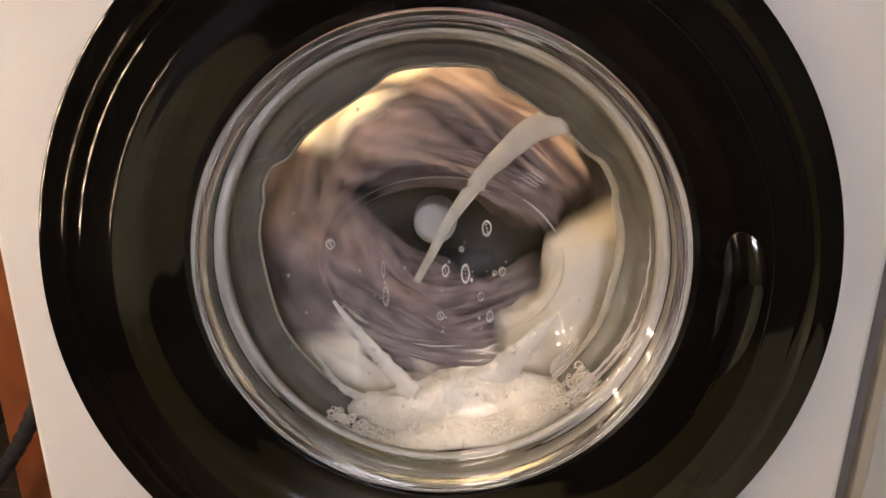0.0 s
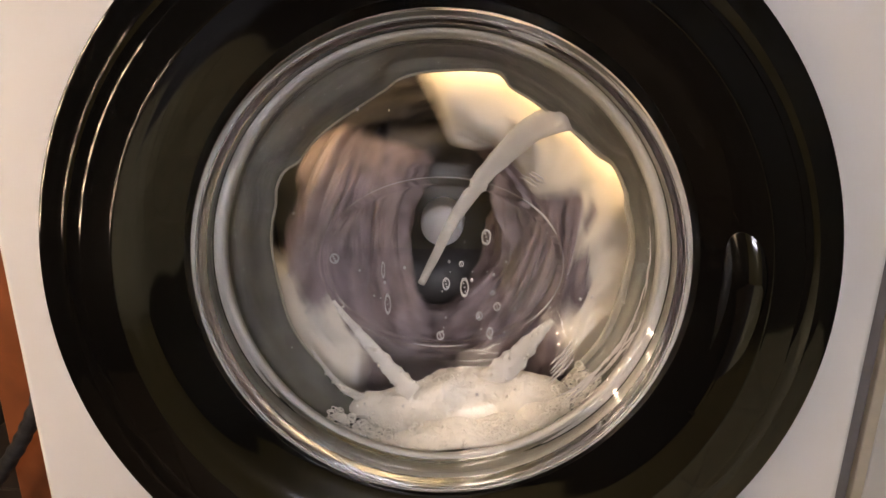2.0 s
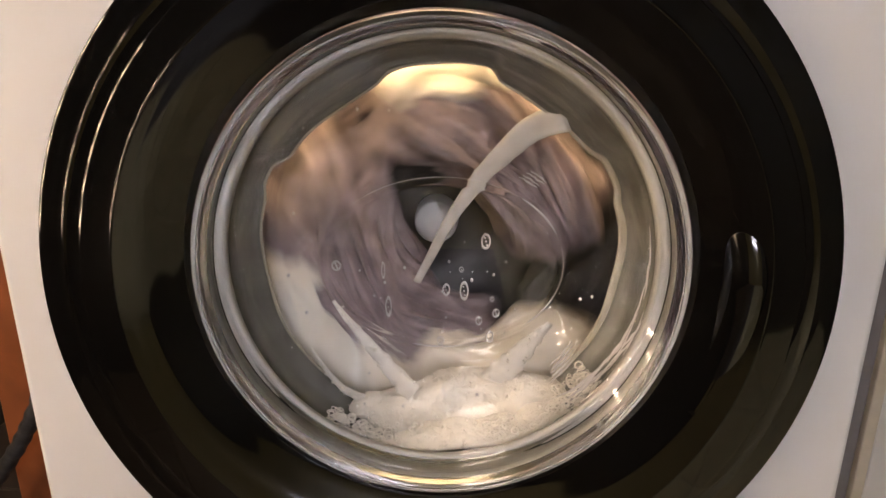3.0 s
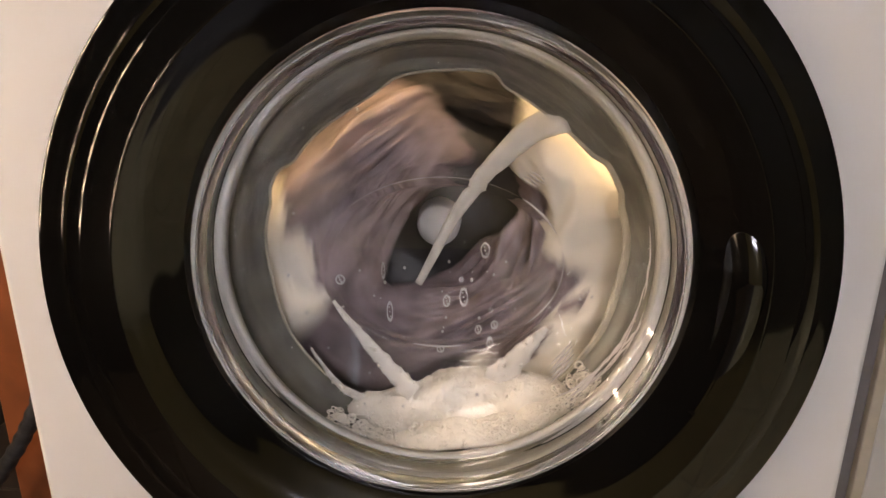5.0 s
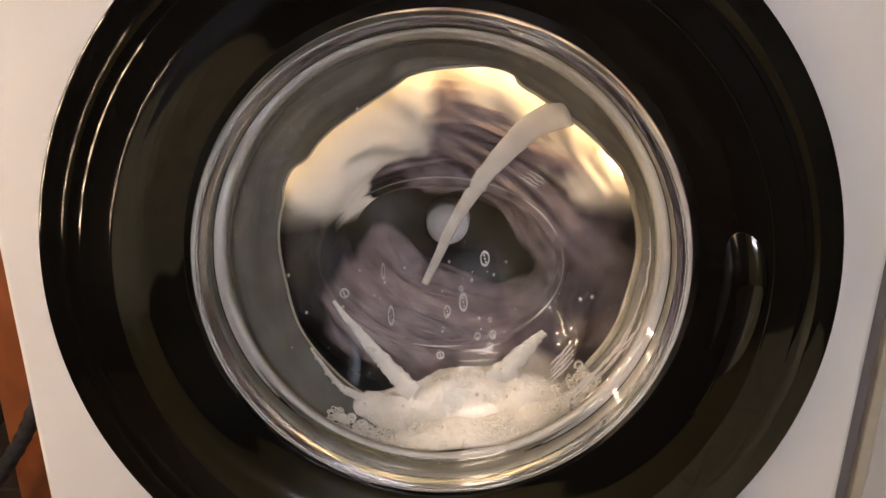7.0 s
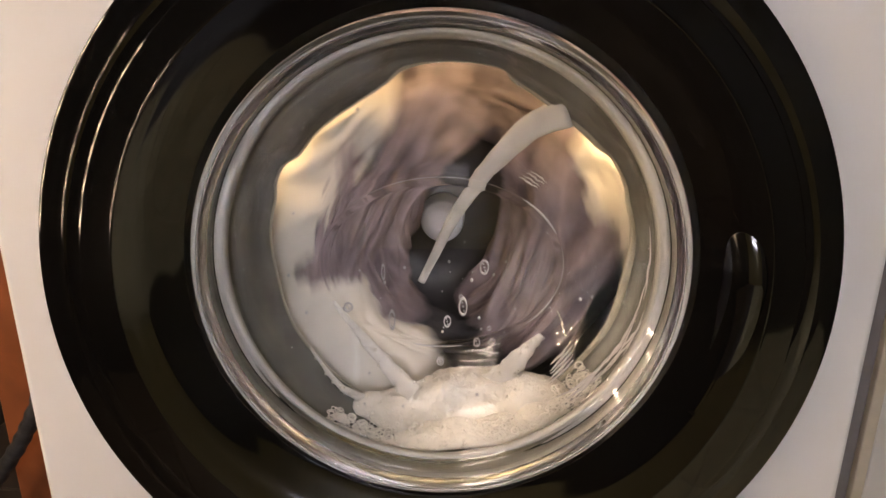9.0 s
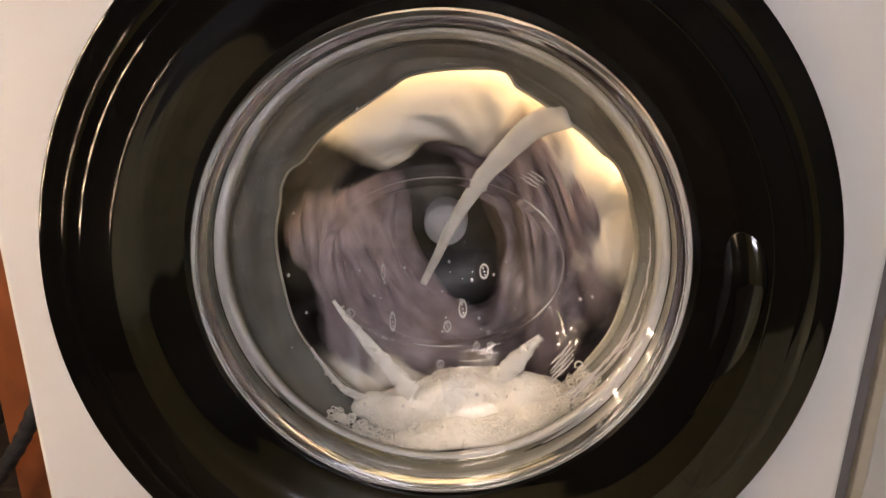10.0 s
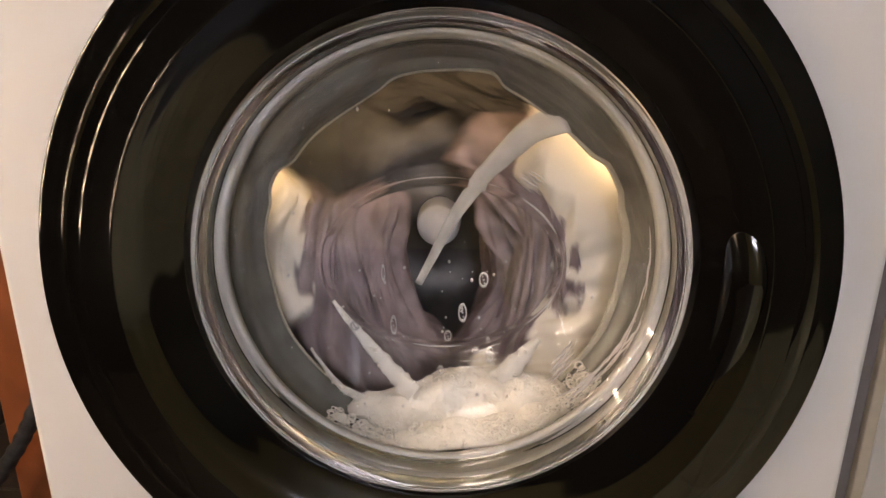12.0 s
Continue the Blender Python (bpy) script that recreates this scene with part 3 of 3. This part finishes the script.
rng = random.Random(5)
foam = tagged(part("foam", foam_mass(238, 314, 0.100, 0.165, 0.068, 0.120, 1.0, 220, 90, 0.012), FOAM), "thick white soap foam lying at the bottom of the gasket", "foam", kind="stuff")
bank_a = part("foam_bank", foam_mass(254, 302, 0.130, 0.164, 0.048, 0.090, 4.0, 160, 72, 0.008), FOAM, foam)
bank_b = part("foam_bank", foam_mass(286, 310, 0.142, 0.165, 0.054, 0.098, 7.0, 140, 64, 0.008), FOAM, foam)
bubble_froth = new("bubble_froth", froth([(700, 234, 266, 0.146, 0.1645, 0.044, 0.070, 0.0005, 0.0034), (700, 284, 324, 0.136, 0.1645, 0.046, 0.075, 0.0005, 0.0030),
                                          (300, 248, 300, 0.122, 0.164, 0.044, 0.060, 0.0004, 0.0022)], rng,
                                         [(foam.data, 700), (bank_a.data, 500), (bank_b.data, 400)]))
bubble_froth.parent = foam

# ---- suds and drops on the inner side of the glass ----
def suds_streak(points, radii, seed, label):
    pts = smooth_profile(points, 14)
    rr = []
    for k in range(len(pts)):
        t = k / (len(pts) - 1) * (len(radii) - 1)
        i = min(int(t), len(radii) - 2)
        rr.append(radii[i] + (radii[i + 1] - radii[i]) * (t - i))
    ob = tagged(part("suds_streak", tube([(x, y, ZC + z) for x, y, z, _ in pts], rr, 20, flat=0.5, lump=0.28, seed=seed), SUDS), label, "suds")
    bubbles = new("bubble_froth", froth([], random.Random(int(seed)), [(ob.data, 160)]))
    bubbles.parent = ob
    return ob


suds_streak([(-0.0862, 0.092, -0.0366), (-0.0643, 0.092, -0.0688), (-0.0414, 0.088, -0.0942), (-0.0203, 0.080, -0.114)], [0.0028, 0.0048, 0.0064, 0.010], 2.0, "narrow streak of white suds running down behind the glass")


suds_streak([(-0.1080, 0.092, -0.0805), (-0.0854, 0.090, -0.1124), (-0.0618, 0.090, -0.1272), (-0.0378, 0.092, -0.1385)], [0.0008, 0.0028, 0.0050, 0.008], 5.0, "strip of suds lying along the gasket's lip")


arm = suds_streak([(0.0985, 0.092, -0.0470), (0.0813, 0.093, -0.0670), (0.0640, 0.094, -0.0885), (0.0450, 0.094, -0.1120)], [0.0024, 0.0070, 0.0105, 0.0170], 8.0, "thick arm of white suds rising from the foam")


# ---- lamp glints painted as pale strokes on the front of the glass bowl ----
BOWL = [(*p, 0.0, 1.0)[:4] if len(p) == 2 else p for p in rim]


def on_bowl(angle, y):
    """The point of the bowl's front at an angle (degrees) and a depth."""
    for a, b in zip(BOWL, BOWL[1:]):
        if a[1] <= y <= b[1] and b[1] > a[1]:
            k = (y - a[1]) / (b[1] - a[1])
            r, dz, zs = (a[i] + (b[i] - a[i]) * k for i in (0, 2, 3))
            return Vector((CX + r * math.cos(radians(angle)), y - 0.0002, ZC + dz + zs * r * math.sin(radians(angle))))


def smear(label, strokes, seed):
    """Thin wavering pale strokes that paint glints; a stroke is two angles, two depths and a thickness."""
    ob = empty("glint_strokes", label, "smear", "smears on the glass")
    for k, (a0, a1, y0, y1, thick) in enumerate(strokes):
        pts = []
        for i in range(15):
            u = i / 14
            wob = noise.noise(Vector((u * 4, k * 3.1, seed)))
            pts.append(on_bowl(a0 + (a1 - a0) * u + 0.9 * wob, y0 + (y1 - y0) * u + 0.0008 * wob))
        radii = [thick * (0.25 + 0.75 * math.sin(math.pi * i / 14)) * (0.7 + 0.6 * abs(noise.noise(Vector((i * 0.9, k, seed))))) for i in range(15)]
        part("stroke", tube(pts, radii, 6), BUBBLE_GLINT, ob)
    return ob


glint_rng = random.Random(23)
smear("broad patch of pale strokes painting a lamp's glint on the glass", [(-49 + 0.8 * k, -37 + 0.9 * k, 0.0470 + 0.0019 * k, 0.0478 + 0.0019 * k, 0.0013) for k in range(5)], 1.0)
smear("long scratchy pale strokes painting lamp reflections on the glass",
      [(a - 7 - glint_rng.uniform(0, 5), a + glint_rng.uniform(2, 6), 0.0355 - (a + 40) * 0.00030 + glint_rng.uniform(-0.003, 0.003), 0.0335 - (a + 40) * 0.00034 + glint_rng.uniform(-0.003, 0.003), glint_rng.uniform(0.0006, 0.0011))
       for a in [-40 + 1.5 * k for k in range(18)]], 2.0)
smear("small patch of short pale strokes painting a glint on the glass", [(43 + k, 52 + 1.2 * k, 0.0712 + 0.0017 * k, 0.0716 + 0.0017 * k, 0.0009) for k in range(4)], 3.0)
smear("thin upright pale strokes on the glass", [(-9, 12, 0.0275, 0.0270, 0.0008), (-16, -2, 0.0295, 0.0282, 0.0007)], 4.0)


# Highlights on the bowl's bend, painted as thin pale arcs.
def bend_glint(a0, a1, thick):
    pts = [(CX + 0.0945 * math.cos(radians(a)), 0.0805, ZC - 0.002 + 0.725 * 0.0945 * math.sin(radians(a))) for a in [a0 + (a1 - a0) * k / 24 for k in range(25)]]
    return tube(pts, [thick * (0.3 + 0.7 * math.sin(math.pi * k / 24)) for k in range(25)], 6)


glint_ring = empty("glint_arcs", "thin pale arcs painting highlights along the bend of the glass", "water bead")
for a0, a1, thick in ((22, 50, 0.0009), (-46, 13, 0.00035), (-44, -20, 0.0009), (-104, -80, 0.0008), (52, 140, 0.00028)):
    part("run", bend_glint(a0, a1, thick), BUBBLE_GLINT, glint_ring)


def ring_bubble(name, x, z, w, h, seed, label):
    """A flattened bubble clinging to the glass: a wet ring with a thin film dome."""
    ob = tagged(new(name), label, "bubble", "bubbles on the glass")
    bm = bmesh.new()
    rows = []
    for k in range(20):
        a = 2 * math.pi * k / 20
        row = []
        for j in range(8):
            b = 2 * math.pi * j / 8
            rr = 1 + 0.21 * math.cos(b) + 0.10 * noise.noise(Vector((math.cos(a) * 2, math.sin(a) * 2, seed)))
            row.append(bm.verts.new((w * rr * math.cos(a), 0.3 * min(w, h) * math.sin(b), h * rr * math.sin(a))))
        rows.append(row)
    for k in range(20):
        for j in range(8):
            bm.faces.new((rows[k][j], rows[k][(j + 1) % 8], rows[(k + 1) % 20][(j + 1) % 8], rows[(k + 1) % 20][j]))
    part("ring", bm, BUBBLE_GLINT, ob)
    for k in range(3):
        bm = bmesh.new()
        bmesh.ops.create_icosphere(bm, subdivisions=2, radius=0.28 * min(w, h), matrix=Matrix.Translation(((k - 1) * 0.25 * w, -0.0002, (0.5 - 0.5 * k) * h)))
        part("bead", bm, BUBBLE_GLINT, ob)
    ob.location = (x, 0.0892, ZC + z)
    return ob


BUBBLES = []
# start x and z, half width and height, how far it slides down in all (mm), how its speed falls off, and its drift sideways (mm)
for x, z, w, h, fall, ease, dx in (
        (0.0378, 0.0260, 0.0032, 0.0055, 42, 1.0, -1.5),
        (-0.0855, 0.0120, 0.0034, 0.0036, 70, 1.0, 16),
        (0.0218, -0.0110, 0.0030, 0.0070, 33, 0.6, -2),
        (0.0060, -0.0085, 0.0026, 0.0046, 56, 0.9, 2),
        (-0.0425, -0.0310, 0.0022, 0.0078, 25, 0.75, 6),
        (0.0345, -0.0300, 0.0023, 0.0034, 48, 0.6, -3),
        (0.0510, -0.0090, 0.0025, 0.0032, 70, 0.5, -8),
        (0.0020, -0.0470, 0.0028, 0.0034, 50, 0.6, 0),
        (0.0420, -0.0470, 0.0025, 0.0045, 38, 0.55, 1),
        (0.0185, 0.0090, 0.0016, 0.0020, 50, 0.8, 0),
        (0.0450, -0.0100, 0.0016, 0.0018, 58, 0.7, -4),
        (-0.0440, -0.0080, 0.0013, 0.0060, 3, 1.0, 0)):
    BUBBLES.append((ring_bubble("bubble", x, z, w, h, x * 900, "small white soap bubble clinging to the glass"), x, z, fall, ease, dx))
drop_rng = random.Random(11)
for k in range(46):
    if k < 30:
        x, z, y = drop_rng.gauss(0.0, 0.035), drop_rng.gauss(-0.03, 0.030), 0.0880
    else:
        a, y = radians(drop_rng.uniform(100, 350)), drop_rng.uniform(0.050, 0.075)
        r = 0.128 - (y - 0.0535) * 0.9 + 0.0035
        x, z = CX + r * math.cos(a), r * math.sin(a) + 0.009
    bm = bmesh.new()
    size = drop_rng.uniform(0.0005, 0.0013)
    bmesh.ops.create_icosphere(bm, subdivisions=2, radius=size, matrix=Matrix.Diagonal((1, 0.6, drop_rng.uniform(1.0, 1.5), 1)))
    d = tagged(part("droplet", bm, BUBBLE_GLINT), "tiny water droplet on the glass", "droplet", "droplets on the glass")
    d.location = (x, y, ZC + z)


# ---- beside the machine ----
tagged(part("wooden_post", boxed(-0.712, -0.56, 0.42, 0.46, 0.0, 2.0, 0.004), WOOD), "upright red-brown wooden board beside the machine", "board")
hose_pts = smooth_profile([(-0.86, 0.37, 0.013), (-0.80, 0.365, 0.018), (-0.74, 0.36, 0.062), (-0.68, 0.36, 0.136), (-0.635, 0.36, 0.195), (-0.60, 0.36, 0.252), (-0.575, 0.38, 0.32), (-0.52, 0.45, 0.40), (-0.40, 0.58, 0.44), (-0.25, 0.66, 0.44)], 10)
hose = tagged(part("drain_hose", tube(hose_pts, [0.0112 + 0.0011 * math.sin(k * 1.7) for k in range(len(hose_pts))], 14), HOSE), "dark ribbed rubber hose curving down beside the machine", "hose")
cab = empty("cabinet", "white cupboard with a beige edge standing by the machine", "cabinet")
part("carcass", boxed(0.557, 1.20, 0.302, 0.78, 0.0, 1.9, 0.003), CAB_WHITE, cab)
part("edging", boxed(0.541, 0.556, 0.300, 0.78, 0.0, 1.9, 0.002), CAB_EDGE, cab, "beige edging strip")
# Dark board paints the shaded gap between machine and cupboard.
tagged(part("gap_shade_board", boxed(0.42, 0.540, 0.306, 0.33, 0.0, 1.9, 0.002), GAP_SHADE), "dark grey board standing for the shade between machine and cupboard", "board")

# floor tiles: dark brown ones on the machine's left half of the room, olive-beige ones beyond; the split paints a dark
# and a lit reflection on the door
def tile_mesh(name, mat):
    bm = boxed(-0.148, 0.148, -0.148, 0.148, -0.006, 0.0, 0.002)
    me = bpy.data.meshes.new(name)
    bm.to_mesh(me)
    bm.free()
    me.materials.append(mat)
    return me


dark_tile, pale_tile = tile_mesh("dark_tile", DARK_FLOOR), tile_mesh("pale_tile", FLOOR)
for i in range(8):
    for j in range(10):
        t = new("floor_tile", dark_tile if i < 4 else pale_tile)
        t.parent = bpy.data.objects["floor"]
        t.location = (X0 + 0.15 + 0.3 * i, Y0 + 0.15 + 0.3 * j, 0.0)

# ---- what moves ----
PERIOD = 0.6112


SLOWING = [(11.1, 11.1), (11.2, 11.185), (11.3, 11.262), (11.4, 11.332), (11.5, 11.402), (11.6, 11.475), (11.7, 11.545), (11.8, 11.61), (11.9, 11.67), (12.0, 11.72), (12.1, 11.765)]


def turned(t):
    """Degrees by which the drum has turned at t; it runs evenly, then slows in the last second."""
    if t > SLOWING[0][0]:
        for (t0, e0), (t1, e1) in zip(SLOWING, SLOWING[1:]):
            if t <= t1:
                return 360 / PERIOD * (e0 + (e1 - e0) * (t - t0) / (t1 - t0))
    return 360 * t / PERIOD


def sway(t):
    a = radians(turned(t))
    return -0.0075 * math.cos(a), -0.0025 * math.sin(a)


def motions():
    times = [k / 15 for k in range(181)]
    rows = []
    for t in times:
        dx, dz = sway(t)
        rows.append((t, pose(0.009 + dx, 0, ZC - 0.003 + dz, 0, -turned(t), 0)))
    walk(drum, [(t, pose(-0.004 + sway(t)[0], 0, ZC - 0.010 + sway(t)[1], 0, -turned(t), 0)) for t in times])
    for ob in LAUNDRY:
        # each piece creeps a little on the drum's wall, and sags when the drum slows
        k = LAUNDRY.index(ob)
        sag = 0.03 if ob in (shirt, top) else 0.008
        own = []
        for t, m in rows:
            slip = 5 * math.sin(0.7 * t + 1.9 * k) + 3 * math.sin(1.9 * t + k)
            if ob in (shirt, top):
                slip += 18 * math.exp(-((t - 7.4) / 1.9) ** 2)
                slip += 50 * min(max(t - 11.75, 0.0) / 0.25, 1.0)
            drop = sag * max(0.0, t - 11.6) / 0.4
            own.append((t, Matrix.Translation((0, 0, -drop)) @ m @ pose(0, 0, 0, 0, -slip, 0)))
        walk(ob, own)
    walk(gasket, [(t, pose(0.005 + sway(t)[0], 0, sway(t)[1])) for t in times])
    for ob, x, z, fall, ease, dx in BUBBLES:
        slid = [(1.5 * k, (k / 8) ** ease) for k in range(9)]
        walk(ob, [(t, pose(x + 0.001 * dx * f, 0.0892, ZC + z - 0.001 * fall * f)) for t, f in slid])
    walk(arm, [(0.0, pose(0, 0, 0)), (5.0, pose(-0.008, 0, -0.012)), (12.0, pose(-0.014, 0, -0.022))])
    walk(stream, [(t, pose(CX + 0.4 * sway(t)[0], 0, ZC + 0.4 * sway(t)[1], 0, 1.5 * math.cos(radians(turned(t))), 0)) for t in times])


motions()
